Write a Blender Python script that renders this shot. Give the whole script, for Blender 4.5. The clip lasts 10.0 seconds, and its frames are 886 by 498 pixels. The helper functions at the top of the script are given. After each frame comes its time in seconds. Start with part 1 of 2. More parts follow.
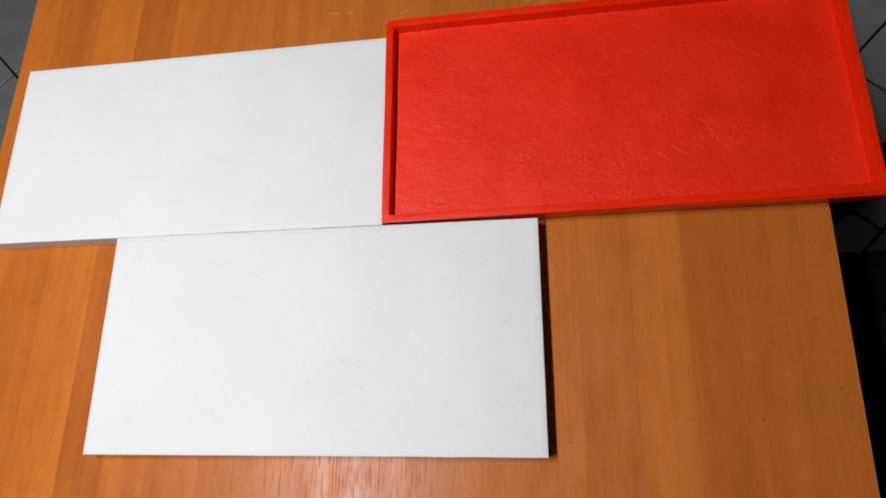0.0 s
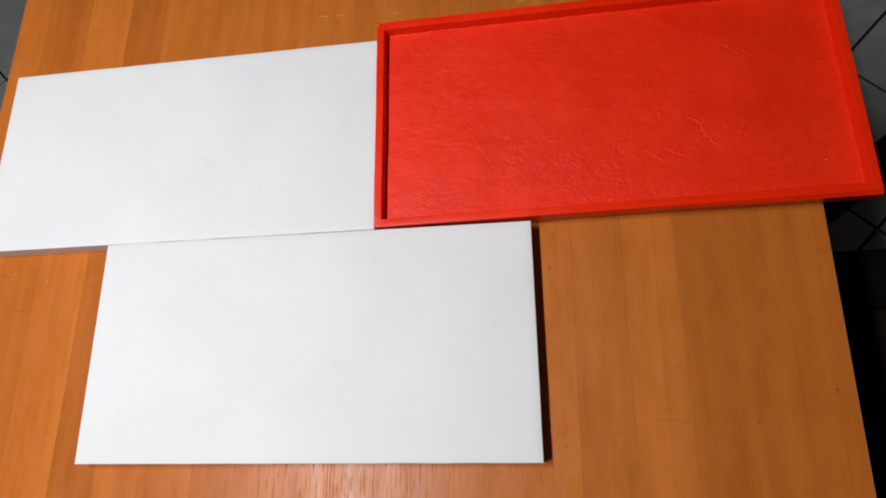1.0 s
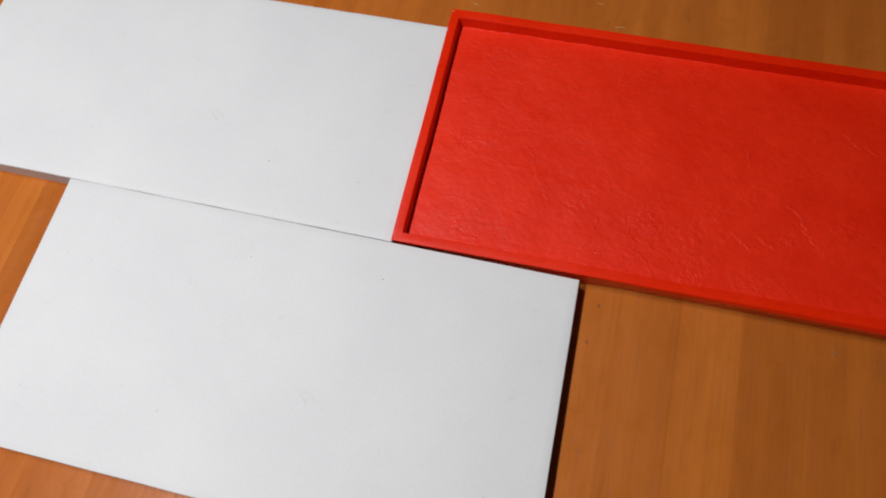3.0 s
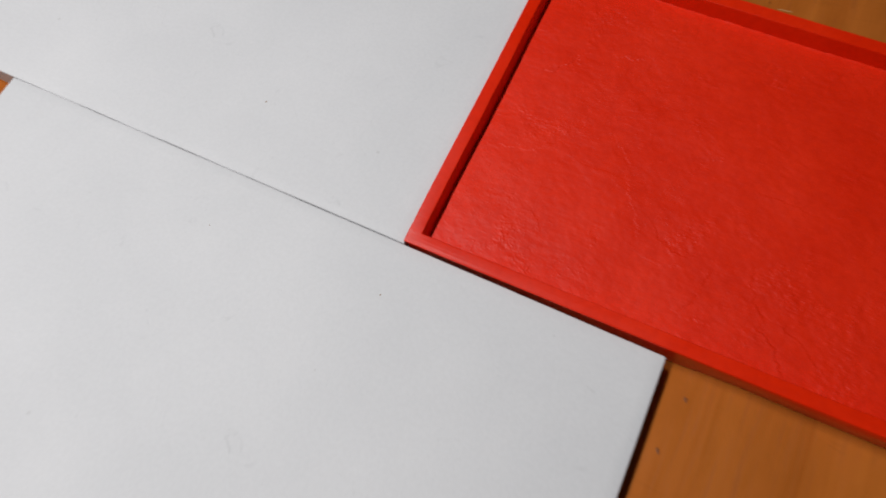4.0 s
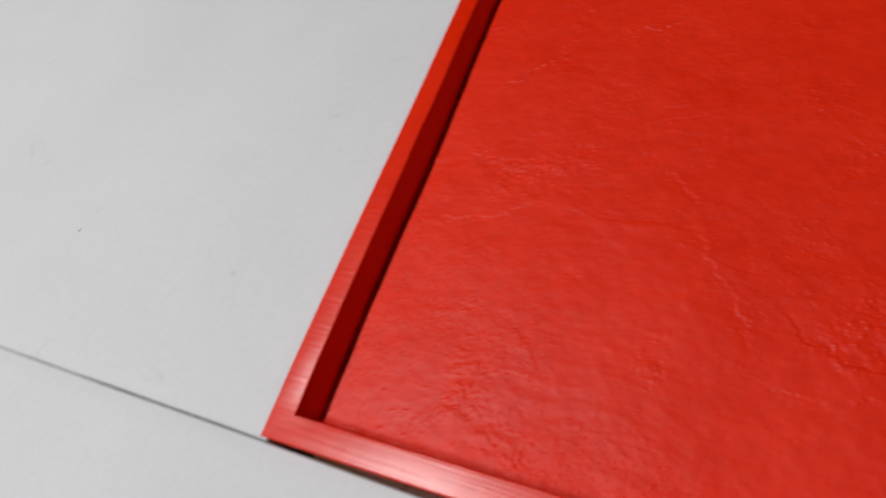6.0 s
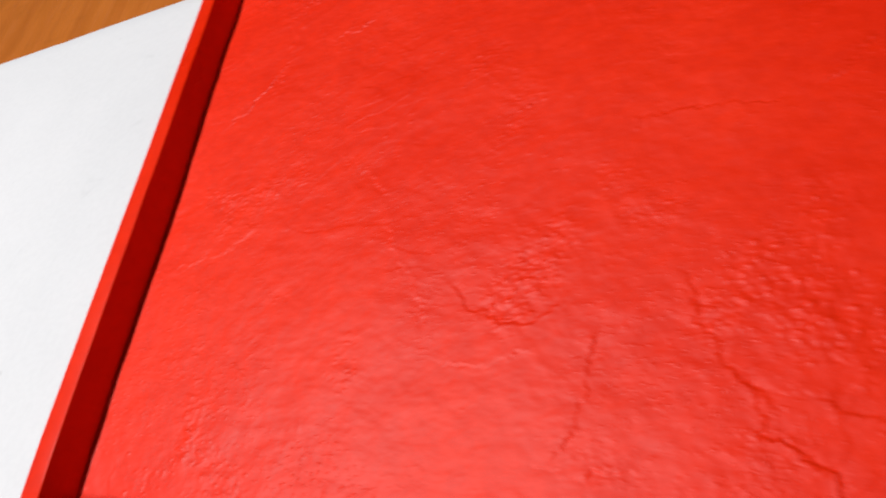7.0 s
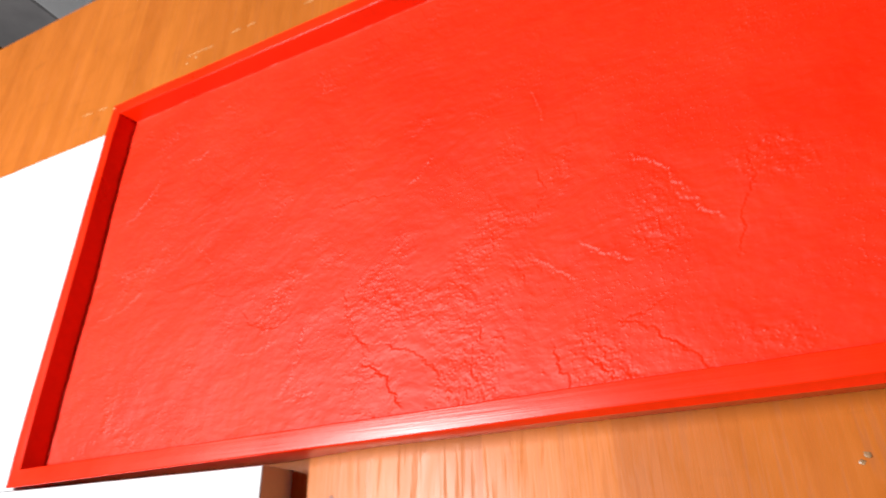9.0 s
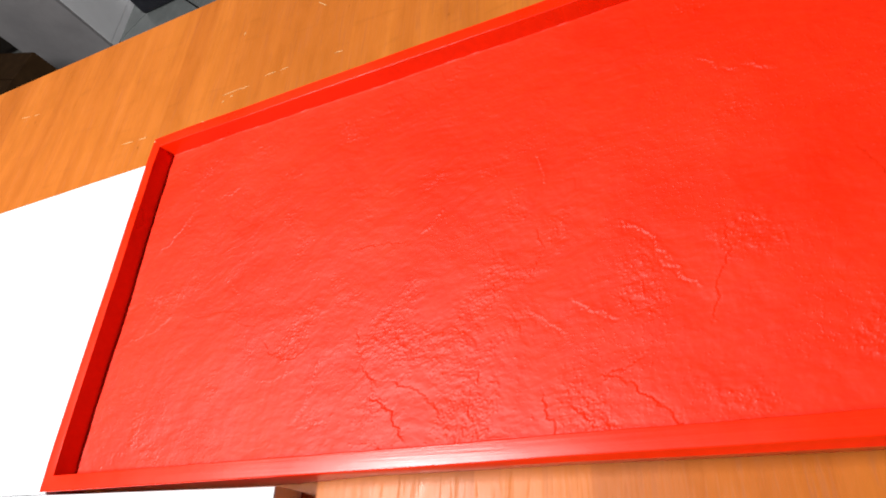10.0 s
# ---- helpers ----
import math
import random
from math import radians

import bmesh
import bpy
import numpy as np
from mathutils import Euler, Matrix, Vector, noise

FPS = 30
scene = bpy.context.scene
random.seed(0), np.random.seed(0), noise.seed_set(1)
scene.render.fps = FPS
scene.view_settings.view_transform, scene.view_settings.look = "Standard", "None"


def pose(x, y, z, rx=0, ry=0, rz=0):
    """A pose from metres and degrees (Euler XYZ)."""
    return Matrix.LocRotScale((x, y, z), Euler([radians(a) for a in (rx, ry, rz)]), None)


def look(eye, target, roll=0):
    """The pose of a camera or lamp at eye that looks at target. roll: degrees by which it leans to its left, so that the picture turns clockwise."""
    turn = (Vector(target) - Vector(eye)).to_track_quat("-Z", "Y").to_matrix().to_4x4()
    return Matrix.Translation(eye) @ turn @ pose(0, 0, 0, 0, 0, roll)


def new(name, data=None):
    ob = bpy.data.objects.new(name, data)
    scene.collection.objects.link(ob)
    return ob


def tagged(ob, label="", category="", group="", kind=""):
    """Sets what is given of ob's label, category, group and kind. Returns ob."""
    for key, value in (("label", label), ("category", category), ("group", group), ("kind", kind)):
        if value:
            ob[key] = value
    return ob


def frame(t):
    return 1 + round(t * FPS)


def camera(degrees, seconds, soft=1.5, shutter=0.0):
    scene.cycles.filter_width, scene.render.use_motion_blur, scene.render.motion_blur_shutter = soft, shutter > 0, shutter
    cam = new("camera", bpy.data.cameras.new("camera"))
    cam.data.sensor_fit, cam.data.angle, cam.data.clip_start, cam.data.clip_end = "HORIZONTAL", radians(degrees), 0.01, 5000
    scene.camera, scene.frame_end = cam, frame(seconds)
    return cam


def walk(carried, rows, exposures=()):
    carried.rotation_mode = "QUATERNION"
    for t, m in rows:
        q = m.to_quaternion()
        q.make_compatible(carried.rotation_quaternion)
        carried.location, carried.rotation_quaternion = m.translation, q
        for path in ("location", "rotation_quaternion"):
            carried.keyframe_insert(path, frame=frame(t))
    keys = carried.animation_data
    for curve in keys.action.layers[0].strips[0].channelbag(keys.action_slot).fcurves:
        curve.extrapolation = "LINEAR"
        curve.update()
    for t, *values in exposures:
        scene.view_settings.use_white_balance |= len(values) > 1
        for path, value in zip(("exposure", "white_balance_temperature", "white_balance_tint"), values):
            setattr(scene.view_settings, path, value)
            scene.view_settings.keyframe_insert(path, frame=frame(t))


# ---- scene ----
cam = camera(72.02, 10.0, soft=1.8, shutter=0.5)
PATH = [
    (0.0, pose(0.1954, -0.2712, 1.5333, 16.68, 8.65, -0.23)),
    (0.5, pose(0.2002, -0.2647, 1.5296, 16.04, 9.13, -0.74)),
    (1.0, pose(0.2014, -0.2640, 1.5288, 16.54, 8.62, -0.87)),
    (1.5, pose(0.1993, -0.2585, 1.5304, 16.96, 6.55, 1.08)),
    (2.0, pose(0.1703, -0.2626, 1.5115, 18.98, 4.19, 6.83)),
    (2.5, pose(0.1510, -0.2452, 1.4445, 19.45, 3.60, 10.85)),
    (2.7, pose(0.1365, -0.2381, 1.4307, 20.12, 2.42, 10.35)),
    (3.8, pose(0.1293, -0.1406, 1.2561, 19.39, 3.37, 24.39)),
    (4.0, pose(0.1185, -0.1346, 1.2105, 20.76, 3.02, 25.05)),
    (4.5, pose(0.0950, -0.1210, 1.1181, 24.38, 5.13, 27.32)),
    (5.0, look((0.0870, -0.0793, 1.0557), (-0.2028, 0.2454, 0.1554), -17.00)),
    (5.2, pose(0.0852, -0.0660, 1.0339, 25.94, 7.40, 25.61)),
    (6.3, pose(0.1749, -0.0046, 0.9709, 32.23, 18.71, 16.35)),
    (6.5, pose(0.1956, -0.0003, 0.9611, 30.64, 18.50, 13.19)),
    (7.0, look((0.2541, 0.0119, 0.9470), (-0.1537, 0.4380, 0.1394), -43.52)),
    (7.5, look((0.3040, 0.0104, 0.9480), (-0.0800, 0.4412, 0.1313), -46.00)),
    (8.0, pose(0.3550, -0.0120, 0.9610, 27.03, 23.24, -1.61)),
    (8.5, pose(0.4034, -0.0326, 0.9902, 26.06, 23.19, -1.47)),
    (9.0, pose(0.4367, -0.0542, 1.0405, 26.78, 25.50, -1.62)),
    (9.5, pose(0.4515, -0.0619, 1.0658, 28.85, 26.46, 0.16)),
    (10.0, pose(0.4577, -0.0541, 1.0738, 29.94, 25.43, 1.81)),
]
EXPOSURES = [(0.0, -0.66), (1.5, -0.65), (2.0, -0.66), (2.5, -0.74), (3.9, -1.01), (4.5, -1.13), (5.2, -1.25), (6.3, -0.82), (6.6, -0.59),
             (7.0, -0.35), (7.5, -0.06), (8.0, 0.12), (8.5, 0.36), (9.0, 0.54), (10.0, 0.52)]
walk(cam, PATH, EXPOSURES)

# ---- light: one long ceiling lamp over the left half of the table, and faint room light ----
world = bpy.data.worlds.new("world")
scene.world = world
world.use_nodes = True
world.node_tree.nodes["Background"].inputs[0].default_value = (0.9, 0.95, 1.0, 1)
world.node_tree.nodes["Background"].inputs[1].default_value = 0.006
lamp_data = bpy.data.lights.new("ceiling_lamp_light", "AREA")
lamp_data.shape, lamp_data.size, lamp_data.size_y, lamp_data.energy, lamp_data.color = "RECTANGLE", 0.12, 1.0, 70, (0.985, 0.98, 0.985)
lamp_light = new("ceiling_lamp_light", lamp_data)
lamp_light.matrix_world = pose(-0.57, -0.22, 2.52)

TOP = 0.75  # height of the table top


# ---- materials ----
def shader(name, rough=0.5, spec=0.5, metal=0.0):
    m = bpy.data.materials.new(name)
    m.use_nodes = True
    n, l = m.node_tree.nodes, m.node_tree.links
    b = n["Principled BSDF"]
    b.inputs["Roughness"].default_value = rough
    b.inputs["Specular IOR Level"].default_value = spec
    b.inputs["Metallic"].default_value = metal
    return m, n, l, b


def mapped(n, l, scale=(1, 1, 1), kind="Object"):
    tc, mp = n.new("ShaderNodeTexCoord"), n.new("ShaderNodeMapping")
    mp.inputs["Scale"].default_value = scale
    l.new(tc.outputs[kind], mp.inputs["Vector"])
    return mp.outputs["Vector"]


def noise_node(n, l, vec, scale, detail=4.0, rough=0.55, distort=0.0):
    t = n.new("ShaderNodeTexNoise")
    t.inputs["Scale"].default_value, t.inputs["Detail"].default_value = scale, detail
    t.inputs["Roughness"].default_value, t.inputs["Distortion"].default_value = rough, distort
    l.new(vec, t.inputs["Vector"])
    return t.outputs["Fac"]


def ramp(n, l, fac, stops):
    r = n.new("ShaderNodeValToRGB")
    e = r.color_ramp.elements
    while len(e) < len(stops):
        e.new(0.5)
    for k, (p, c) in zip(e, stops):
        k.position, k.color = p, (*c, 1)
    l.new(fac, r.inputs["Fac"])
    return r.outputs["Color"]


def mix(n, l, a, b, fac, kind="MIX"):
    x = n.new("ShaderNodeMix")
    x.data_type, x.blend_type = "RGBA", kind
    for sock, v in ((x.inputs[0], fac), (x.inputs[6], a), (x.inputs[7], b)):
        if isinstance(v, (int, float)):
            sock.default_value = v
        elif isinstance(v, tuple):
            sock.default_value = (*v, 1)
        else:
            l.new(v, sock)
    return x.outputs[2]


def bump(n, l, b, height, strength, distance=0.001, normal=None):
    k = n.new("ShaderNodeBump")
    k.inputs["Strength"].default_value, k.inputs["Distance"].default_value = strength, distance
    l.new(height, k.inputs["Height"])
    if normal is not None:
        l.new(normal, k.inputs["Normal"])
    l.new(k.outputs["Normal"], b.inputs["Normal"])
    return k.outputs["Normal"]


def grey(v):
    return (v, v, v)


def wood_material(name, light, dark, rough=0.31, strips=True):
    """Veneer: long pores along y, cathedral figure, a tone of its own for each stave."""
    m, n, l, b = shader(name, rough, 0.26)
    info = n.new("ShaderNodeObjectInfo")
    off = n.new("ShaderNodeVectorMath")
    off.operation = "MULTIPLY_ADD"
    tc = n.new("ShaderNodeTexCoord")
    comb = n.new("ShaderNodeCombineXYZ")
    l.new(info.outputs["Random"], comb.inputs[0])
    l.new(info.outputs["Random"], comb.inputs[1])
    l.new(comb.outputs[0], off.inputs[0])
    off.inputs[1].default_value = (7.3, 11.9, 0)
    l.new(tc.outputs["Object"], off.inputs[2])

    def scaled(s):
        mp = n.new("ShaderNodeMapping")
        mp.inputs["Scale"].default_value = s
        l.new(off.outputs[0], mp.inputs["Vector"])
        return mp.outputs["Vector"]
    figure = noise_node(n, l, scaled((10, 0.6, 9)), 2.2, 2, 0.5, 0.9)
    pores = noise_node(n, l, scaled((150, 9, 60)), 2.0, 3, 0.6, 0.5)
    flakes = noise_node(n, l, scaled((30, 12, 20)), 1.5, 4, 0.6, 0.4)
    col = ramp(n, l, figure, [(0.20, dark), (0.52, tuple((x + y) / 2 for x, y in zip(light, dark))), (0.82, light)])
    pore = ramp(n, l, pores, [(0.34, (0.62, 0.54, 0.46)), (0.43, grey(1.0))])
    col = mix(n, l, col, pore, 0.24, "MULTIPLY")
    fl = ramp(n, l, flakes, [(0.36, grey(0.88)), (0.55, grey(1.03))])
    col = mix(n, l, col, fl, 0.45, "MULTIPLY")
    lines = noise_node(n, l, scaled((330, 3.5, 60)), 1.0, 2, 0.5, 0.6)
    col = mix(n, l, col, ramp(n, l, lines, [(0.30, (0.80, 0.74, 0.68)), (0.50, (1.0, 1.0, 1.0)), (0.72, (1.06, 1.07, 1.08))]), 0.28, "MULTIPLY")
    fleck = noise_node(n, l, scaled((16, 130, 20)), 1.0, 2, 0.5, 0.8)
    col = mix(n, l, col, ramp(n, l, fleck, [(0.62, grey(1.0)), (0.74, grey(0.86))]), 0.6, "MULTIPLY")
    dots = noise_node(n, l, scaled((70, 45, 20)), 1.4, 2, 0.5)
    col = mix(n, l, col, ramp(n, l, dots, [(0.22, grey(0.55)), (0.27, grey(1.0))]), 0.7, "MULTIPLY")
    tone = ramp(n, l, info.outputs["Random"], [(0.0, (0.87, 0.84, 0.81)), (0.5, (0.97, 0.96, 0.95)), (1.0, (1.08, 1.10, 1.11))])
    col = mix(n, l, col, tone, 1.0, "MULTIPLY")
    l.new(col, b.inputs["Base Color"])
    r = ramp(n, l, flakes, [(0.3, grey(rough - 0.06)), (0.7, grey(rough + 0.10))])
    pr = ramp(n, l, pores, [(0.36, grey(0.20)), (0.47, grey(0.0))])
    l.new(mix(n, l, r, pr, 1.0, "ADD"), b.inputs["Roughness"])
    bump(n, l, b, pores, 0.18, 0.0005)
    return m


def silicone_material(name, rough, spec, relief=1.0, drawn=0.0, grit=0.0):
    m, n, l, b = shader(name, rough, spec)
    v = mapped(n, l)
    big = noise_node(n, l, v, 9, 4, 0.6)
    small = noise_node(n, l, v, 160, 4, 0.6)
    col = ramp(n, l, big, [(0.3, (0.70, 0.015, 0.0002)), (0.7, (0.78, 0.021, 0.0004))])
    col = mix(n, l, col, ramp(n, l, small, [(0.35, (0.88, 0.85, 0.85)), (0.65, (1.03, 1.1, 1.1))]), 0.6, "MULTIPLY")
    l.new(col, b.inputs["Base Color"])
    l.new(ramp(n, l, big, [(0.3, grey(rough - 0.05)), (0.7, grey(rough + 0.06))]), b.inputs["Roughness"])
    fine = noise_node(n, l, v, 420, 3, 0.6)
    first = n.new("ShaderNodeBump")
    first.inputs["Strength"].default_value, first.inputs["Distance"].default_value = 0.30 * relief, 0.0006
    l.new(small, first.inputs["Height"])
    last = bump(n, l, b, fine, 0.30 * relief, 0.0003, first.outputs["Normal"])
    if grit:  # patches of coarse grains
        grains = noise_node(n, l, v, 500, 1.5, 0.5)
        patch = ramp(n, l, noise_node(n, l, v, 13, 3, 0.6), [(0.44, grey(0.0)), (0.62, grey(1.0))])
        lumps = mix(n, l, grey(0.5), ramp(n, l, grains, [(0.58, grey(0.5)), (0.70, grey(1.0))]), patch)
        last = bump(n, l, b, lumps, 0.36 * grit, 0.0011, last)
    if drawn:  # fine lines drawn along the length
        lines = noise_node(n, l, mapped(n, l, (10, 700, 10)), 1.0, 3, 0.6)
        bump(n, l, b, lines, drawn, 0.0004, last)
    return m


def gypsum_material():
    m, n, l, b = shader("white_gypsum", 0.62, 0.35)
    v = mapped(n, l)
    big = noise_node(n, l, v, 7, 5, 0.6, 0.3)
    smudge = noise_node(n, l, v, 55, 4, 0.65, 1.2)
    col = ramp(n, l, big, [(0.3, (0.625, 0.625, 0.635)), (0.7, (0.675, 0.672, 0.68))])
    col = mix(n, l, col, ramp(n, l, smudge, [(0.24, (0.80, 0.80, 0.80)), (0.36, (1, 1, 1))]), 0.45, "MULTIPLY")
    dots = noise_node(n, l, v, 150, 2, 0.5)
    col = mix(n, l, col, ramp(n, l, dots, [(0.20, (0.72, 0.71, 0.69)), (0.25, (1, 1, 1))]), 0.4, "MULTIPLY")
    grain = noise_node(n, l, v, 320, 4, 0.7)
    col = mix(n, l, col, ramp(n, l, grain, [(0.36, grey(0.972)), (0.62, grey(1.012))]), 1.0, "MULTIPLY")
    l.new(col, b.inputs["Base Color"])
    bump(n, l, b, grain, 0.10, 0.0005)
    return m


def plain_material(name, c1, c2, rough, scale=20.0, bumpy=0.1, spec=0.5):
    m, n, l, b = shader(name, rough, spec)
    v = mapped(n, l)
    f = noise_node(n, l, v, scale, 5, 0.6)
    l.new(ramp(n, l, f, [(0.32, c1), (0.68, c2)]), b.inputs["Base Color"])
    bump(n, l, b, noise_node(n, l, v, scale * 8, 3, 0.6), bumpy, 0.001)
    return m


def tile_material():
    m, n, l, b = shader("glazed_floor_tile", 0.32, 0.5)
    v = mapped(n, l)
    info = n.new("ShaderNodeObjectInfo")
    f = noise_node(n, l, v, 14, 5, 0.65, 0.5)
    col = ramp(n, l, f, [(0.3, (0.19, 0.205, 0.20)), (0.7, (0.255, 0.27, 0.262))])
    col = mix(n, l, col, ramp(n, l, info.outputs["Random"], [(0, grey(0.92)), (1, grey(1.03))]), 1.0, "MULTIPLY")
    l.new(col, b.inputs["Base Color"])
    bump(n, l, b, noise_node(n, l, v, 60, 3), 0.08, 0.001)
    return m


WOOD = wood_material("alder_veneer", (0.50, 0.146, 0.021), (0.385, 0.102, 0.013), 0.33)
EDGE = wood_material("veneer_edge_band", (0.46, 0.20, 0.07), (0.30, 0.11, 0.03), 0.45)
RED = silicone_material("smooth_red_silicone", 0.30, 0.45, 0.25, 0.35)
RED_CAST = silicone_material("cast_red_silicone", 0.52, 0.31, 0.28, 0.0, 0.9)
WHITE = gypsum_material()
TILE = tile_material()
GROUT = plain_material("dark_grout", (0.006, 0.006, 0.006), (0.016, 0.015, 0.014), 0.95, 60, 0.1, 0.1)
PLASTER = plain_material("painted_plaster", (0.27, 0.265, 0.255), (0.33, 0.325, 0.31), 0.9, 6)
CHAIR_BLACK = plain_material("black_leatherette", (0.0025, 0.0025, 0.0025), (0.005, 0.0045, 0.0045), 0.85, 50, 0.1, 0.04)
CHAIR_BROWN = plain_material("dark_brown_fabric", (0.008, 0.0045, 0.0035), (0.015, 0.009, 0.006), 0.9, 90, 0.4, 0.05)
DARK_WOOD = plain_material("dark_stained_wood", (0.010, 0.007, 0.005), (0.020, 0.014, 0.010), 0.6, 30, 0.1, 0.25)
WHITE_PAINT = plain_material("white_lacquer", (0.76, 0.75, 0.76), (0.84, 0.83, 0.84), 0.45, 8, 0.05)
# the white cabinet's front: its shade is put into a darker base colour
SHADED_FRONT = plain_material("shaded_white_lacquer", (0.235, 0.222, 0.224), (0.295, 0.278, 0.28), 0.5, 8, 0.05)
CARDBOARD = plain_material("dark_brown_cardboard", (0.026, 0.012, 0.004), (0.042, 0.020, 0.007), 0.9, 25, 0.1, 0.1)
BLACK_PLASTIC = plain_material("black_plastic", (0.012, 0.012, 0.018), (0.022, 0.022, 0.03), 0.5, 30)
PAINT_SPECK = plain_material("dried_white_plaster", (0.47, 0.22, 0.07), (0.55, 0.32, 0.14), 0.7, 400)
KNOT = plain_material("pin_knot", (0.17, 0.048, 0.009), (0.27, 0.078, 0.013), 0.5, 500)
GREY_SPECK = plain_material("grey_dust", (0.16, 0.08, 0.03), (0.34, 0.20, 0.10), 0.35, 300)


# ---- mesh helpers ----
def mesh_object(name, bm, material, smooth=False):
    me = bpy.data.meshes.new(name)
    bm.normal_update()
    bm.to_mesh(me)
    bm.free()
    if material:
        me.materials.append(material)
    if smooth:
        me.shade_smooth()
    return new(name, me)


def part(name, bm, material, parent, label="", smooth=False):
    ob = mesh_object(name, bm, material, smooth)
    ob.parent = parent
    return tagged(ob, label)


def box_bm(size, centre=(0, 0, 0), bevel=0.0, segments=2, bm=None, turn=0.0):
    own = bmesh.new()
    m = Matrix.Translation(centre) @ Matrix.Rotation(radians(turn), 4, "Z") @ Matrix.Diagonal((*size, 1))
    bmesh.ops.create_cube(own, size=1, matrix=m)
    if bevel:
        bmesh.ops.bevel(own, geom=own.edges[:], offset=bevel, segments=segments, affect="EDGES", profile=0.5)
    if bm is None:
        return own
    tmp = bpy.data.meshes.new("tmp")
    own.to_mesh(tmp)
    own.free()
    bm.from_mesh(tmp)
    bpy.data.meshes.remove(tmp)
    return bm


def cylinder_bm(radius, low, high, x=0, y=0, sides=20, top_radius=None):
    bm = bmesh.new()
    bmesh.ops.create_cone(bm, cap_ends=True, segments=sides, radius1=radius, radius2=top_radius or radius, depth=high - low,
                          matrix=Matrix.Translation((x, y, (low + high) / 2)))
    return bm


def perlin(x, y, seed):
    """Gradient noise of arrays, about -0.7 to 0.7."""
    rng = np.random.RandomState(seed)
    ang = rng.rand(256, 256) * 2 * np.pi
    xi, yi = np.floor(x).astype(int), np.floor(y).astype(int)
    fx, fy = x - xi, y - yi

    def corner(dx, dy):
        a = ang[(xi + dx) % 256, (yi + dy) % 256]
        return np.cos(a) * (fx - dx) + np.sin(a) * (fy - dy)
    u, v = fx * fx * fx * (fx * (6 * fx - 15) + 10), fy * fy * fy * (fy * (6 * fy - 15) + 10)
    low = corner(0, 0) * (1 - u) + corner(1, 0) * u
    high = corner(0, 1) * (1 - u) + corner(1, 1) * u
    return low * (1 - v) + high * v


def fbm(x, y, seed, octaves=4, gain=0.5):
    total, amp = 0, 1.0
    for k in range(octaves):
        total = total + amp * perlin(x * 2 ** k + 17.3 * k, y * 2 ** k + 5.1 * k, seed + k)
        amp *= gain
    return total


def smooth_step(x, a, b):
    t = np.clip((x - a) / (b - a), 0, 1)
    return t * t * (3 - 2 * t)


def grid_mesh(name, xs, ys, heights, material):
    """A sheet over the grid xs by ys with the given heights."""
    nx, ny = len(xs), len(ys)
    gx, gy = np.meshgrid(xs, ys, indexing="ij")
    co = np.stack([gx, gy, heights], -1).reshape(-1, 3)
    i, j = np.meshgrid(np.arange(nx - 1), np.arange(ny - 1), indexing="ij")
    a = (i * ny + j).ravel()
    faces = np.stack([a, a + ny, a + ny + 1, a + 1], -1)
    me = bpy.data.meshes.new(name)
    me.vertices.add(len(co))
    me.vertices.foreach_set("co", co.ravel())
    me.loops.add(faces.size)
    me.loops.foreach_set("vertex_index", faces.ravel().astype(np.int32))
    me.polygons.add(len(faces))
    me.polygons.foreach_set("loop_start", np.arange(0, faces.size, 4, dtype=np.int32))
    me.update(calc_edges=True)
    me.materials.append(material)
    me.shade_smooth()
    return new(name, me)


# ---- room ----
def room():
    t = 0.12
    x0, x1, y0, y1, h = -3.4, 2.6, -2.6, 3.2, 2.6
    mid = ((x0 + x1) / 2, (y0 + y1) / 2)
    for name, size, c in (("wall_north", (x1 - x0 + 2 * t, t, h), (mid[0], y1 + t / 2, h / 2)),
                          ("wall_south", (x1 - x0 + 2 * t, t, h), (mid[0], y0 - t / 2, h / 2)),
                          ("wall_west", (t, y1 - y0, h), (x0 - t / 2, mid[1], h / 2)),
                          ("wall_east", (t, y1 - y0, h), (x1 + t / 2, mid[1], h / 2))):
        tagged(mesh_object(name, box_bm(size, c), PLASTER), "plain painted room wall", "wall", kind="structure")
    tagged(mesh_object("ceiling", box_bm((x1 - x0 + 2 * t, y1 - y0 + 2 * t, 0.1), (*mid, h + 0.05)), PLASTER),
           "plain grey painted ceiling", "ceiling", kind="structure")
    floor = mesh_object("floor", box_bm((x1 - x0 + 2 * t, y1 - y0 + 2 * t, 0.1), (*mid, -0.055)), GROUT)
    return tagged(floor, "grey glazed floor tiles laid diagonally with dark joints", "floor", kind="structure"), (x0, x1, y0, y1)


floor, bounds = room()


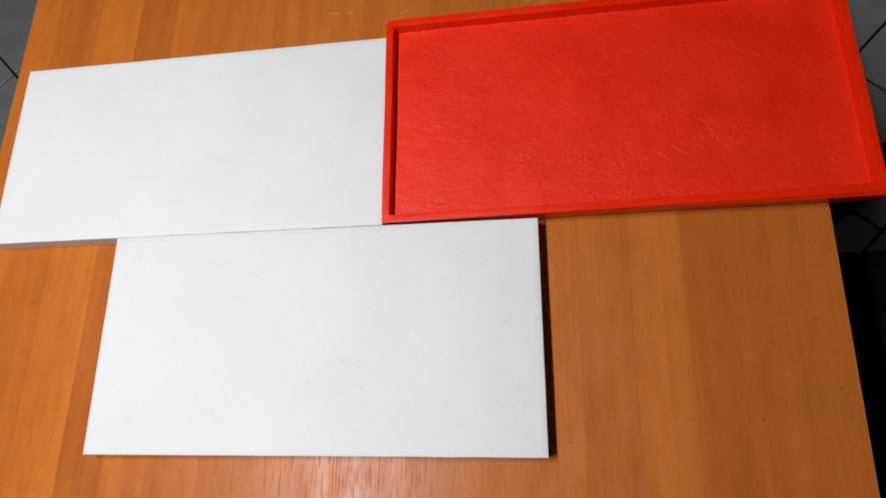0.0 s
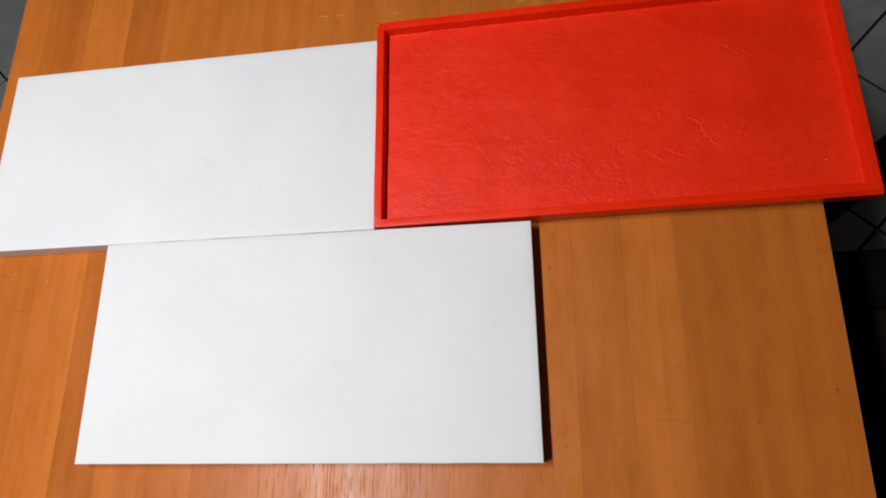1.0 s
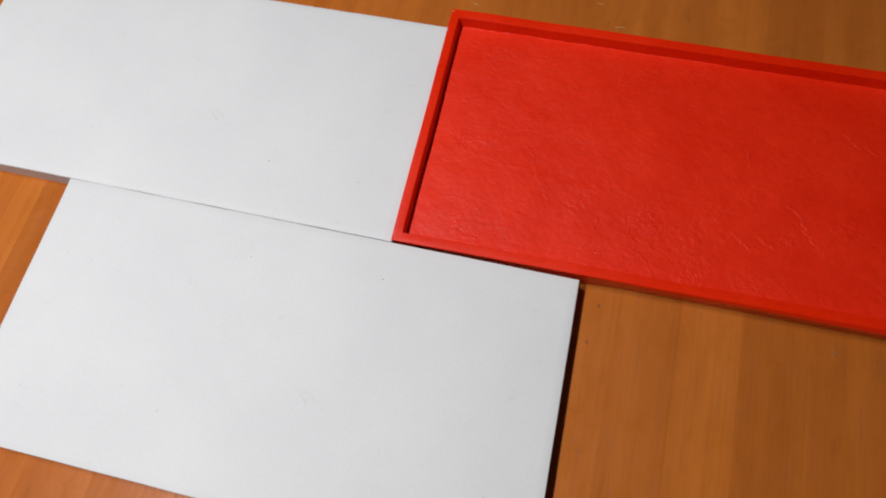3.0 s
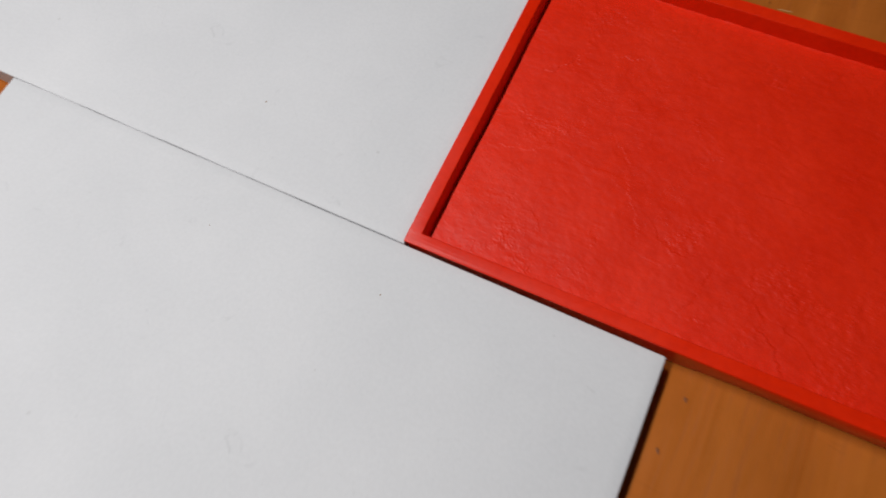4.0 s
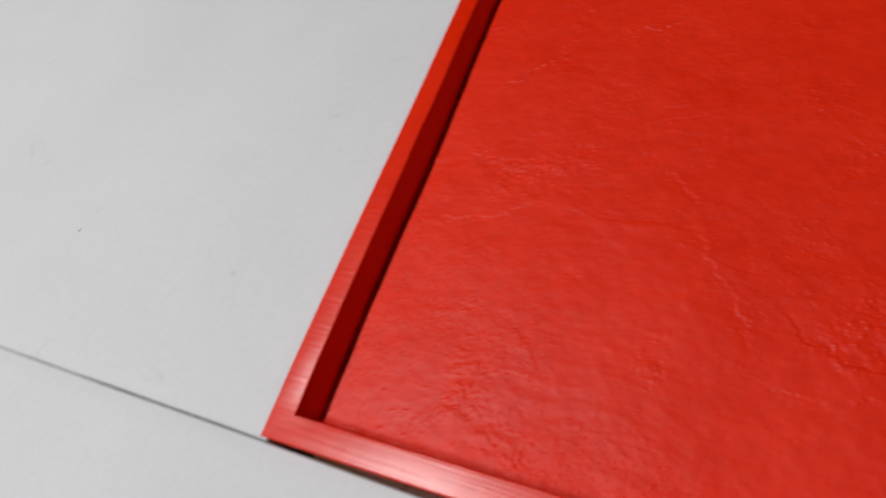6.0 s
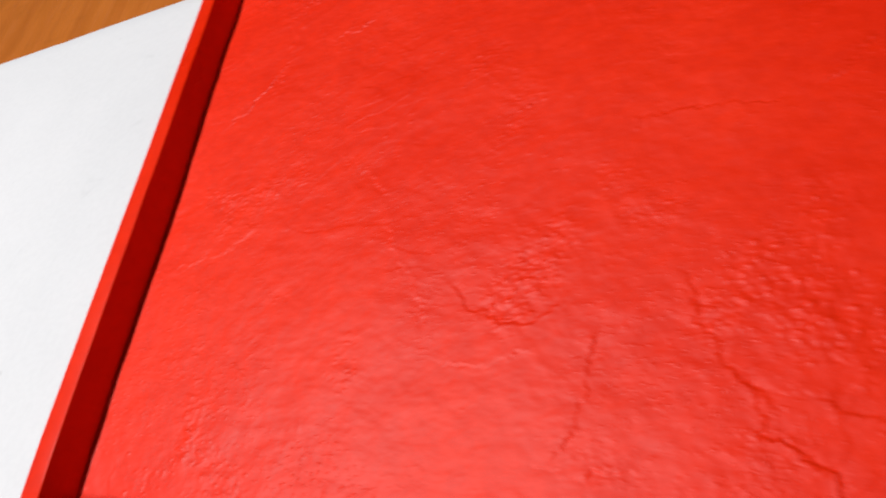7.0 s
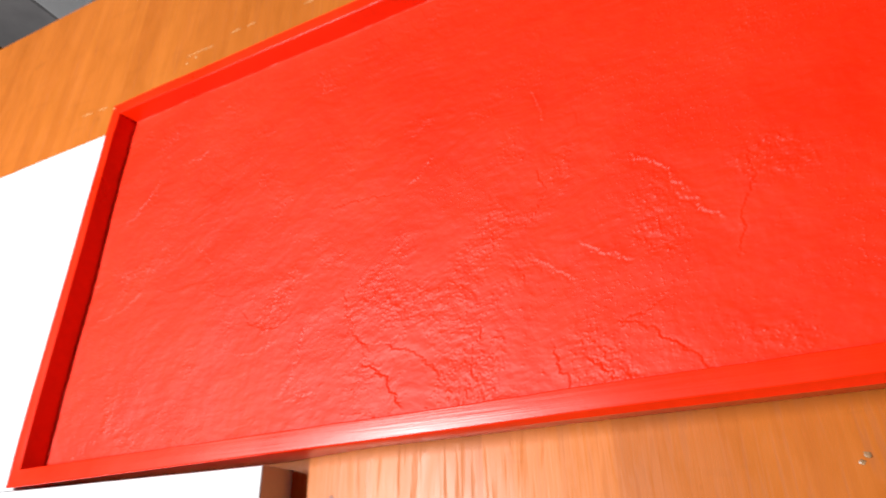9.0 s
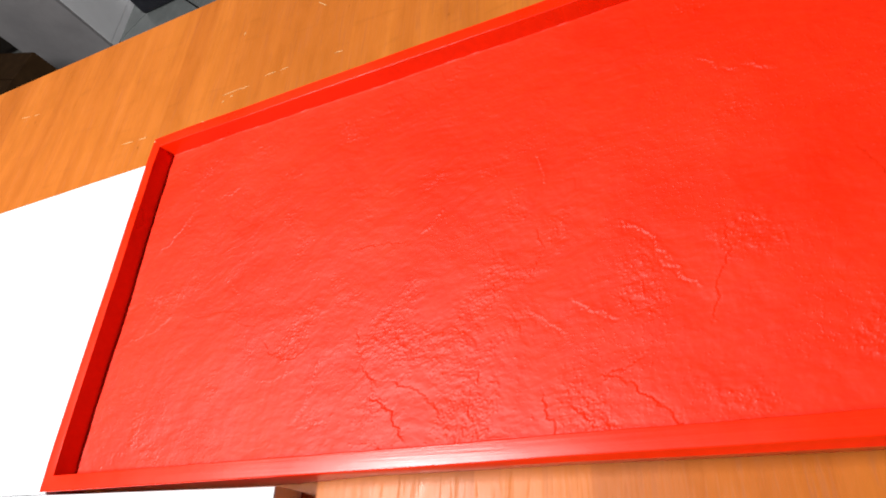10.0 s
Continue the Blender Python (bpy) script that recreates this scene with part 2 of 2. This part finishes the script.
# ---- table ----
def table():
    base = new("table")
    base.matrix_world = pose(-0.0416, 0.0, 0, 0, 0, -1.25)
    tagged(base, "large kitchen table with alder-look stave top, slightly scratched", "table")
    wide, deep, thick = 1.219, 1.12, 0.030
    part("board", box_bm((wide, deep, thick - 0.004), (0, 0, TOP - 0.004 - (thick - 0.004) / 2)), EDGE, base)
    rng = random.Random(4)
    x, k = -wide / 2, 0
    while x < wide / 2 - 1e-4:
        w = min(rng.uniform(0.060, 0.098), wide / 2 - x)
        if wide / 2 - (x + w) < 0.03:
            w = wide / 2 - x
        bm = box_bm((w, deep, 0.004), (x + w / 2, 0, TOP - 0.002))
        part("stave", bm, WOOD, base)
        x += w
    band = 0.0012
    for s in (-1, 1):
        part("edge_band", box_bm((band, deep, thick), (s * (wide / 2 + band / 2), 0, TOP - thick / 2 - 0.0004), 0.0004, 1), EDGE, base)
        part("edge_band", box_bm((wide, band, thick), (0, s * (deep / 2 + band / 2), TOP - thick / 2 - 0.0004), 0.0004, 1), EDGE, base)
    for sx in (-1, 1):
        part("apron", box_bm((0.02, deep - 0.22, 0.08), (sx * (wide / 2 - 0.08), 0, TOP - thick - 0.0405), 0.002), EDGE, base)
        part("apron", box_bm((wide - 0.26, 0.02, 0.08), (0, sx * (deep / 2 - 0.08), TOP - thick - 0.0405), 0.002), EDGE, base)
        for sy in (-1, 1):
            part("leg", box_bm((0.06, 0.06, TOP - thick), (sx * (wide / 2 - 0.08), sy * (deep / 2 - 0.08), (TOP - thick) / 2), 0.004), EDGE, base)
    return base


table()


# ---- cast panels ----
def panel(x, y, turn, length, width, seed):
    """A cast slab with soft, slightly uneven edges; its origin is the near corner."""
    bm = bmesh.new()
    n, m = 60, 30
    h = 0.0254
    rng = random.Random(seed)
    b = 0.0011
    xs = [0, b * 0.35, b] + [length * k / n for k in range(1, n)] + [length - b, length - b * 0.35, length]
    ys = [0, b * 0.35, b] + [width * k / m for k in range(1, m)] + [width - b, width - b * 0.35, width]

    def edge_drop(d):
        return b * (1 - math.sqrt(max(0, 1 - (1 - min(d, b) / b) ** 2)))
    rows = []
    for px in xs:
        row = []
        for py in ys:
            d = min(px, length - px, py, width - py)
            chip = max(0, noise.noise((px * 40 + seed, py * 40, 3)) - 0.42) * 0.002 if d < 0.002 else 0
            z = h - edge_drop(d) - chip + 0.00012 * noise.noise((px * 14, py * 14, seed))
            wob = 0.00035 * noise.noise((px * 22 + seed * 3, py * 22, 8))
            row.append(bm.verts.new((px + wob, py + wob, z)))
        rows.append(row)
    nx, ny = len(xs), len(ys)
    for i in range(nx - 1):
        for j in range(ny - 1):
            bm.faces.new((rows[i][j], rows[i + 1][j], rows[i + 1][j + 1], rows[i][j + 1]))
    rim = [rows[i][0] for i in range(nx)] + [rows[nx - 1][j] for j in range(1, ny)] + \
          [rows[i][ny - 1] for i in range(nx - 2, -1, -1)] + [rows[0][j] for j in range(ny - 2, 0, -1)]
    low = [bm.verts.new((v.co.x, v.co.y, 0)) for v in rim]
    for k in range(len(rim)):
        q = (k + 1) % len(rim)
        bm.faces.new((rim[k], low[k], low[q], rim[q]))
    bm.faces.new(low[::-1])
    bmesh.ops.recalc_face_normals(bm, faces=bm.faces[:])
    ob = mesh_object("gypsum_panel", bm, WHITE)
    ob.matrix_world = pose(x, y, TOP + 0.0002, 0, 0, turn)
    for p in ob.data.polygons:
        p.use_smooth = p.normal.z > 0.6
    return ob


tagged(panel(-0.3955, -0.2976, -0.30, 0.600, 0.2963, 1), "smooth white cast gypsum panel lying on wooden table", "panel", "cast panels")
tagged(panel(-0.6000, -0.0003, -0.25, 0.5985, 0.2948, 2), "smooth white gypsum panel butted against the red mould", "panel", "cast panels")


# ---- red mould ----
LEDGES = [  # ledges of the slate relief: rise in tenths of a millimetre, then the line in millimetres, the high side on its right
    (7, (259, 56), (262, 47), (259, 45), (267, 41), (274, 35), (278, 28), (283, 20)),
    (6, (278, 52), (288, 48), (295, 42), (302, 36), (309, 31)),
    (5, (329, 50), (325, 42), (324, 33), (326, 26)),
    (4, (218, 70), (215, 55), (211, 44), (204, 36)),
    (4, (168, 92), (174, 84), (184, 79), (193, 77), (201, 79), (206, 84)),
    (5, (246, 88), (248, 74), (255, 60), (262, 54)),
    (7, (402, 41), (411, 40), (415, 33), (421, 28), (426, 25), (433, 17)),
    (6, (383, 28), (389, 23), (394, 18), (399, 18)),
    (8, (438, 106), (433, 116), (429, 122), (419, 129)),
    (8, (450, 86), (445, 91), (441, 97), (436, 103)),
    (4, (369, 135), (371, 124), (366, 113), (358, 104)),
    (5, (375, 172), (371, 190)),
    (4, (470, 116), (469, 102), (461, 86), (455, 67)),
    (6, (406, 75), (396, 79), (389, 86)),
    (7, (378, 70), (371, 77), (362, 85)),
    (5, (400, 44), (411, 46), (418, 50)),
    (4, (238, 151), (259, 151), (276, 148)),
    (4, (303, 164), (291, 152)),
    (5, (109, 236), (96, 233), (86, 233)),
    (5, (62, 223), (49, 203), (36, 193)),
    (3, (66, 125), (57, 118), (28, 110)),
    (5, (366, 36), (369, 27), (373, 17)),
    (6, (320, 20), (315, 14)),
    (6, (492, 219), (484, 226), (475, 236)),
    (6, (511, 213), (500, 220)),
    (4, (538, 146), (544, 130), (548, 112)),
    (4, (285, 57), (276, 54), (266, 56)),
    (3, (158, 82), (147, 101), (138, 117)),
    (3, (196, 68), (183, 63), (170, 64)),
    (4, (226, 33), (214, 31), (203, 33)),
    (3, (133, 137), (117, 153)),
]
GRIT = ((310, 150, 11), (340, 92, 26), (420, 80, 17), (288, 88, 22), (266, 46, 11), (386, 30, 16), (334, 57, 24), (254, 76, 10), (196, 92, 10), (362, 112, 16), (322, 24, 12))


def ledge(x, y, k, rise, line):
    """A broken ledge that comes and goes along its line."""
    jx, jy = x + 0.0028 * fbm(x * 150, y * 150, 101 + k, 4, 0.7), y + 0.0028 * fbm(x * 150, y * 150, 211 + k, 4, 0.7)
    best, side = np.full(x.shape, 1.0), np.zeros(x.shape)
    for (ax, ay), (bx, by) in zip(line, line[1:]):
        ax, ay, bx, by = ax / 1000, ay / 1000, bx / 1000, by / 1000
        dx, dy = bx - ax, by - ay
        t = np.clip(((jx - ax) * dx + (jy - ay) * dy) / (dx * dx + dy * dy), 0, 1)
        d = np.hypot(jx - ax - t * dx, jy - ay - t * dy)
        s = np.clip(((jx - ax) * dy - (jy - ay) * dx) / (np.hypot(dx, dy) * 0.0004), -1, 1)
        near = d < best
        best, side = np.where(near, d, best), np.where(near, s, side)
    keep = smooth_step(fbm(x * 70, y * 70, 331 + k, 2), -0.30, 0.15)
    return rise * 6.5e-5 * (0.5 + 0.5 * keep) * side * np.exp(-best / 0.0022)


def relief(x, y):
    """Height of cleft slate over the mould's floor, in metres."""
    wx, wy = x + 0.010 * fbm(x * 18, y * 18, 40, 3), y + 0.010 * fbm(x * 18, y * 18, 50, 3)
    h = 0.0013 * fbm(x * 9, y * 9, 1, 3) + 0.0004 * np.abs(fbm(wx * 16, wy * 13, 6, 2))
    n = (fbm(wx * 7.5, wy * 9.5, 11, 5, 0.48) + 0.8) * 4.6
    step = np.floor(n) + smooth_step(n - np.floor(n), 0.0, 0.11)
    fade = smooth_step(fbm(x * 13, y * 13, 21, 3), 0.0, 0.4)
    h = h + 0.00015 * fade * (step - n)
    patch = np.zeros(x.shape)
    for cx, cy, r in GRIT:
        patch = np.maximum(patch, np.exp(-(((x - cx / 1000) ** 2 + (y - cy / 1000) ** 2) / (r / 1000) ** 2)))
    rough = smooth_step(fbm(x * 24 + 4, y * 24, 71, 3) + 0.75 * patch, 0.10, 0.66)
    h = h + 0.00130 * rough * np.clip(fbm(x * 520, y * 600, 81, 2) - 0.24, 0, 1)
    h = h + 0.00040 * rough * fbm(wx * 120, wy * 170, 85, 4, 0.6)
    stray = smooth_step(fbm(x * 8 + 9, y * 8, 75, 2), -0.2, 0.4)  # single grains all over
    h = h + 0.00090 * stray * np.clip(fbm(x * 260, y * 420, 83, 2) - 0.46, 0, 1)
    ripple = smooth_step(fbm(x * 9 + 2, y * 9 + 7, 141, 2), -0.35, 0.2)
    h = h + 0.00009 * ripple * fbm(wx * 80, wy * 210, 151, 3)
    h = h + 0.00036 * fbm(wx * 38, wy * 52, 95, 4) + 0.00011 * fbm(x * 150, y * 190, 91, 3)
    xs, ys = x[:, 0], y[0]
    for k, (rise, *line) in enumerate(LEDGES):
        px, py = [p[0] / 1000 for p in line], [p[1] / 1000 for p in line]
        i0, i1 = np.searchsorted(xs, (min(px) - 0.016, max(px) + 0.016))
        j0, j1 = np.searchsorted(ys, (min(py) - 0.016, max(py) + 0.016))
        h[i0:i1, j0:j1] += ledge(x[i0:i1, j0:j1], y[i0:i1, j0:j1], k, rise, line)
    return h


def mould():
    L, W, r, top, low = 0.6251, 0.3157, 0.0108, 0.0304, 0.0158
    base = new("casting_mould")
    base.matrix_world = pose(0, 0, TOP + 0.0002)
    tagged(base, "bright red silicone casting mould with slate-textured floor and raised rim", "mould")
    profile = [(0.0006, 0.0), (0.0, 0.0015), (0.0, 0.0262), (0.0, top - 0.0009), (0.0002, top - 0.0004), (0.0007, top - 0.0001),
               (r - 0.0009, top), (r - 0.0004, top - 0.0001), (r - 0.0001, top - 0.0004), (r, top - 0.0009), (r + 0.0014, low - 0.004), (r + 0.0015, 0.0)]
    bm = bmesh.new()
    n = 40
    stations = []
    for side in range(4):
        for k in range(n):
            stations.append((side, k / n))
    rings = []
    for side, t in stations:
        ring = []
        for o, z in profile:
            c = [(o, o), (L - o, o), (L - o, W - o), (o, W - o)]
            a, b = c[side], c[(side + 1) % 4]
            x, y = a[0] + (b[0] - a[0]) * t, a[1] + (b[1] - a[1]) * t
            lip = smooth_step(z, 0.0258, 0.0290)
            if side == 3 or (side == 0 and t == 0):  # the lip leans out over its neighbours
                x -= (0.0019 if o < r + 0.001 else 0.0) * lip
            if side == 0 or (side == 1 and t == 0):
                y += (0.0065 * x / L - 0.0022) * lip if o < r + 0.001 else 0.0
                if o < 0.001 and z < 0.02:
                    y += 0.0030 * smooth_step(x, 0.19, 0.27)
            if (side == 2 or (side == 3 and t == 0)) and o < 0.001:
                y += 0.0015 * lip
            wob = 0.0005 * noise.noise((x * 9, y * 9, 2.0)) if 0 < t else 0
            nx, ny = [(0, 1), (-1, 0), (0, -1), (1, 0)][side]
            inner = 0.0004 * noise.noise((x * 60, y * 60, z * 60)) if o >= r - 0.003 and t > 0 else 0
            z2 = z + (0.0004 * noise.noise((x * 12, y * 12, 5)) if z > low else 0)
            if side == 0 and z > low:
                z2 -= 0.0006 * min(1, 12 * min(t, 1 - t)) * (1 - min(o, r) / r)
            elif z > low:
                z2 += 0.0006 * min(1, 12 * min(t, 1 - t))
            ring.append(bm.verts.new((x + nx * (wob + inner), y + ny * (wob + inner), z2)))
        rings.append(ring)
    for i in range(len(rings)):
        a, b = rings[i], rings[(i + 1) % len(rings)]
        for k in range(len(profile) - 1):
            bm.faces.new((a[k], b[k], b[k + 1], a[k + 1]))
        bm.faces.new((a[-1], b[-1], b[0], a[0]))
    bmesh.ops.recalc_face_normals(bm, faces=bm.faces[:])
    ob = part("rim", bm, RED, base)
    ob.data.shade_smooth()
    ob.data.set_sharp_from_angle(angle=radians(28))
    xs = np.linspace(r - 0.001, L - r + 0.001, 1340)
    ys = np.linspace(r - 0.001, W - r + 0.001, 680)
    gx, gy = np.meshgrid(xs, ys, indexing="ij")
    edge = np.minimum(np.minimum(gx - r, L - r - gx), np.minimum(gy - r, W - r - gy))
    h = low + relief(gx, gy) + (0.0003 + 0.0009 * np.clip(fbm(gx * 60, gy * 60, 401, 3), 0, 1)) * (1 - smooth_step(edge, 0, 0.003))
    sheet = grid_mesh("relief_floor", xs, ys, h, RED_CAST)
    sheet.parent = base
    tagged(sheet, "slate-textured red relief surface")
    part("base_sheet", box_bm((L - 2 * r - 0.004, W - 2 * r - 0.004, 0.008), (L / 2, W / 2, 0.0045)), RED, base)
    return base


mould()


# ---- small marks on the table ----
def speck(name, x, y, size, seed, material, label, z=TOP, flat=0.25, stretch=1.0, turn=0.0):
    bm = bmesh.new()
    bmesh.ops.create_icosphere(bm, subdivisions=2, radius=size)
    for v in bm.verts:
        k = 1 + 0.5 * noise.noise(v.co * (1.6 / size) + Vector((seed, 0, 0)))
        v.co = Vector((v.co.x * k * stretch, v.co.y * k, max(0, v.co.z * k * flat)))
    ob = mesh_object(name, bm, material)
    ob.matrix_world = pose(x, y, z + 0.0001, 0, 0, turn)
    return tagged(ob, label, "speck", "specks on the table")


speck("chipped_dent", 0.4795, -0.0205, 0.0012, 3, GREY_SPECK, "small chipped dent on wooden table", stretch=1.3, turn=-20)
speck("chipped_dent", 0.4770, -0.0230, 0.0011, 4, GREY_SPECK, "small chipped dent in wooden table")
for k, (x, y, s) in enumerate([(-0.563, -0.0365, 0.0016), (-0.5048, -0.0434, 0.0014), (-0.560, -0.030, 0.0010), (0.051, 0.379, 0.0022), (0.0406, 0.3754, 0.0015),
                               (0.0466, 0.4718, 0.0016), (-0.337, 0.4805, 0.0013), (-0.006, 0.322, 0.0015), (-0.004, 0.329, 0.0011), (-0.1397, 0.3727, 0.0010)]):
    speck("plaster_crumb", x, y, s * 0.45, 10 + k, PAINT_SPECK, "tiny pale plaster crumb on wooden table", stretch=1.6 + (k % 3) * 0.9, turn=20 + 25 * (k % 3))
for x, y, s, t in ((0.0006, -0.0469, 0.0005, 20), (-0.1503, -0.0515, 0.0004, 10), (-0.168, 0.066, 0.0005, 40)):
    speck("dark_crumb", x, y, s, 50 + t, GREY_SPECK, "tiny dark fleck on white gypsum panel", z=TOP + 0.0255, stretch=1.8, turn=t)
for k, (x, y, length, t) in enumerate(((0.050, 0.385, 0.026, 2), (0.066, 0.3845, 0.012, 5), (0.098, 0.391, 0.014, 0), (0.116, 0.3905, 0.010, 4), (-0.094, 0.365, 0.018, -3),
                                       (-0.070, 0.3635, 0.014, -2), (-0.340, 0.488, 0.020, -10), (-0.315, 0.4835, 0.012, -8), (0.150, 0.468, 0.018, -44), (0.181, 0.3855, 0.010, -4),
                                       (0.020, 0.356, 0.008, -14), (0.210, 0.352, 0.014, 8))):
    speck("scratch", x, y, 0.00055, 70 + k, PAINT_SPECK, "fine pale scratch in the table's veneer", stretch=length / 0.0011, turn=t)
for k, (x, y) in enumerate(((0.453, -0.259), (0.232, -0.284), (0.233, -0.021), (0.226, -0.063), (0.543, -0.225))):
    speck("knot", x, y, 0.0021, 90 + k, KNOT, "small dark pin knot in the table's veneer", flat=0.04, stretch=0.7, turn=10 * k)
speck("dark_crumb", 0.4778, -0.1925, 0.0012, 31, GREY_SPECK, "tiny dark crumb on wooden table")
speck("plaster_crumb", -0.0005, 0.0842, 0.0009, 33, PAINT_SPECK, "tiny white crumb on the mould's rim", z=TOP + 0.0300)
speck("plaster_crumb", -0.0005, 0.3135, 0.0011, 36, PAINT_SPECK, "tiny white crumb on the mould's rim", z=TOP + 0.0304)
speck("plaster_crumb", -0.0012, 0.3010, 0.0008, 37, PAINT_SPECK, "tiny white crumb on the mould's rim", z=TOP + 0.0302)
speck("plaster_crumb", 0.575, 0.0546, 0.0009, 35, PAINT_SPECK, "tiny white crumb inside the red mould", z=TOP + 0.0165)


# ---- beside and behind the table ----
def chair():
    base = new("chair")
    base.matrix_world = pose(0.78, -0.235, 0)
    tagged(base, "black padded chair with dark brown seat, tucked beside table", "chair")
    part("seat_frame", box_bm((0.46, 0.50, 0.05), (0, 0, 0.415), 0.012), CHAIR_BLACK, base)
    part("seat", box_bm((0.40, 0.20, 0.03), (0, 0.05, 0.4555), 0.012, 3), CHAIR_BROWN, base)
    for sy in (-1, 1):
        part("side_pad", box_bm((0.46, 0.10, 0.035), (0, sy * 0.2, 0.458), 0.014, 3), CHAIR_BLACK, base)
    part("backrest", box_bm((0.05, 0.46, 0.42), (0.235, 0, 0.69), 0.02, 3), CHAIR_BLACK, base)
    for sx in (-1, 1):
        for sy in (-1, 1):
            part("leg", box_bm((0.035, 0.035, 0.392), (sx * 0.2, sy * 0.22, 0.196), 0.004), DARK_WOOD, base)
    return base


chair()


def beam():
    bm = box_bm((0.95, 0.085, 0.05), (0, 0, 0.025), 0.006)
    ob = mesh_object("dark_beam", bm, DARK_WOOD)
    ob.matrix_world = pose(1.16, 0.42, 0.0, 0, 0, 35)
    return tagged(ob, "dark beam lying on tiled floor", "beam")


beam()


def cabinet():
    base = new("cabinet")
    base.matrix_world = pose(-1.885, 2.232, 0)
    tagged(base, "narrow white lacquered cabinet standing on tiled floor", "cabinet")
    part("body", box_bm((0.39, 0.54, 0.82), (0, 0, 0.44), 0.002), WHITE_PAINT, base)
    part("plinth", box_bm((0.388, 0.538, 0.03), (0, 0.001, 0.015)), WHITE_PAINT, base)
    # thin front board added to carry the shaded colour
    part("door", box_bm((0.39, 0.016, 0.848), (0, -0.2782, 0.426), 0.001), SHADED_FRONT, base, "cabinet front with its shade painted in as darker grey")
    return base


cabinet()


def carton():
    base = new("cardboard_box")
    base.matrix_world = pose(-1.93, 1.625, 0, 0, 0, -22)
    tagged(base, "dark brown cardboard box standing on floor", "box")
    w, d, h, t = 0.42, 0.26, 0.27, 0.004
    bm = box_bm((w, t, h), (0, d / 2, h / 2))
    for args in (((w, t, h), (0, -d / 2, h / 2)), ((t, d - t, h), (w / 2 - t / 2, 0, h / 2)), ((t, d - t, h), (-w / 2 + t / 2, 0, h / 2)),
                 ((w - 2 * t, d - t, t), (0, 0, t / 2))):
        box_bm(*args, bm=bm)
    part("carton_body", bm, CARDBOARD, base)
    for s in (-1, 1):
        part("flap", box_bm((w, d / 2 - 0.002, t), (0, s * (d / 4 + 0.001), h + t / 2)), CARDBOARD, base)
    return base


carton()


def dark_bin():
    base = new("storage_bin")
    base.matrix_world = pose(-1.41, 2.32, 0)
    tagged(base, "black plastic storage bin on tiled floor", "bin")
    part("bin_body", box_bm((0.34, 0.42, 0.30), (0, 0, 0.15), 0.02, 3), BLACK_PLASTIC, base)
    part("lid", box_bm((0.36, 0.44, 0.03), (0, 0, 0.316), 0.01, 2), BLACK_PLASTIC, base)
    return base


dark_bin()


def container():
    base = new("storage_container")
    base.matrix_world = pose(-1.635, 2.40, 0)
    tagged(base, "pale grey plastic container beside white cabinet", "container")
    part("container_body", box_bm((0.105, 0.34, 0.26), (0, 0, 0.13), 0.008), WHITE_PAINT, base)
    part("lid", box_bm((0.112, 0.35, 0.02), (0, 0, 0.2705), 0.005), WHITE_PAINT, base)
    return base


container()


# added cupboard that fills the black area left of the white cabinet
def cupboard():
    base = new("cupboard")
    base.matrix_world = pose(-2.55, 2.62, 0)
    tagged(base, "black cupboard added left of the white cabinet", "cupboard")
    part("body", box_bm((0.66, 0.55, 0.90), (0, 0, 0.45), 0.004), DARK_WOOD, base)
    for s in (-1, 1):
        part("door", box_bm((0.322, 0.018, 0.84), (s * 0.164, -0.2845, 0.45), 0.002), DARK_WOOD, base)
    return base


cupboard()


# ---- floor tiles, laid on the diagonal ----
def floor_tiles():
    side, pitch = 0.3140, 0.3214
    bm = bmesh.new()
    bmesh.ops.create_cube(bm, size=1, matrix=Matrix.Translation((0, 0, -0.0045)) @ Matrix.Diagonal((side, side, 0.009, 1)))
    top = [e for e in bm.edges if all(v.co.z > -0.001 for v in e.verts)]
    bmesh.ops.bevel(bm, geom=top, offset=0.0006, segments=1, affect="EDGES")
    me = bpy.data.meshes.new("tile")
    bm.to_mesh(me)
    bm.free()
    me.materials.append(TILE)
    x0, x1, y0, y1 = bounds
    ox, oy = 1.0315, 0.1875  # a crossing of the joints
    c = math.sqrt(0.5)
    border = bmesh.new()
    for i in range(-16, 16):
        for j in range(-16, 16):
            a, b = (i + 0.5) * pitch, (j + 0.5) * pitch
            x, y = ox + (a - b) * c, oy + (a + b) * c
            if x0 + 0.23 < x < x1 - 0.23 and y0 + 0.23 < y < y1 - 0.23:
                ob = new("tile", me)
                ob.matrix_world = pose(x, y, 0.0, 0, 0, 45)
                ob.parent = floor
            elif x0 - 0.2 < x < x1 + 0.2 and y0 - 0.2 < y < y1 + 0.2:
                cut = bmesh.new()
                cut.from_mesh(me)
                cut.transform(pose(x, y, 0.0, 0, 0, 45))
                for co, no in (((x0, 0, 0), (-1, 0, 0)), ((x1, 0, 0), (1, 0, 0)), ((0, y0, 0), (0, -1, 0)), ((0, y1, 0), (0, 1, 0))):
                    bmesh.ops.bisect_plane(cut, geom=cut.verts[:] + cut.edges[:] + cut.faces[:], plane_co=co, plane_no=no, clear_outer=True)
                piece = bpy.data.meshes.new("piece")
                cut.to_mesh(piece)
                cut.free()
                border.from_mesh(piece)
                bpy.data.meshes.remove(piece)
    tagged(part("cut_tiles", border, TILE, floor), kind="stuff")


floor_tiles()
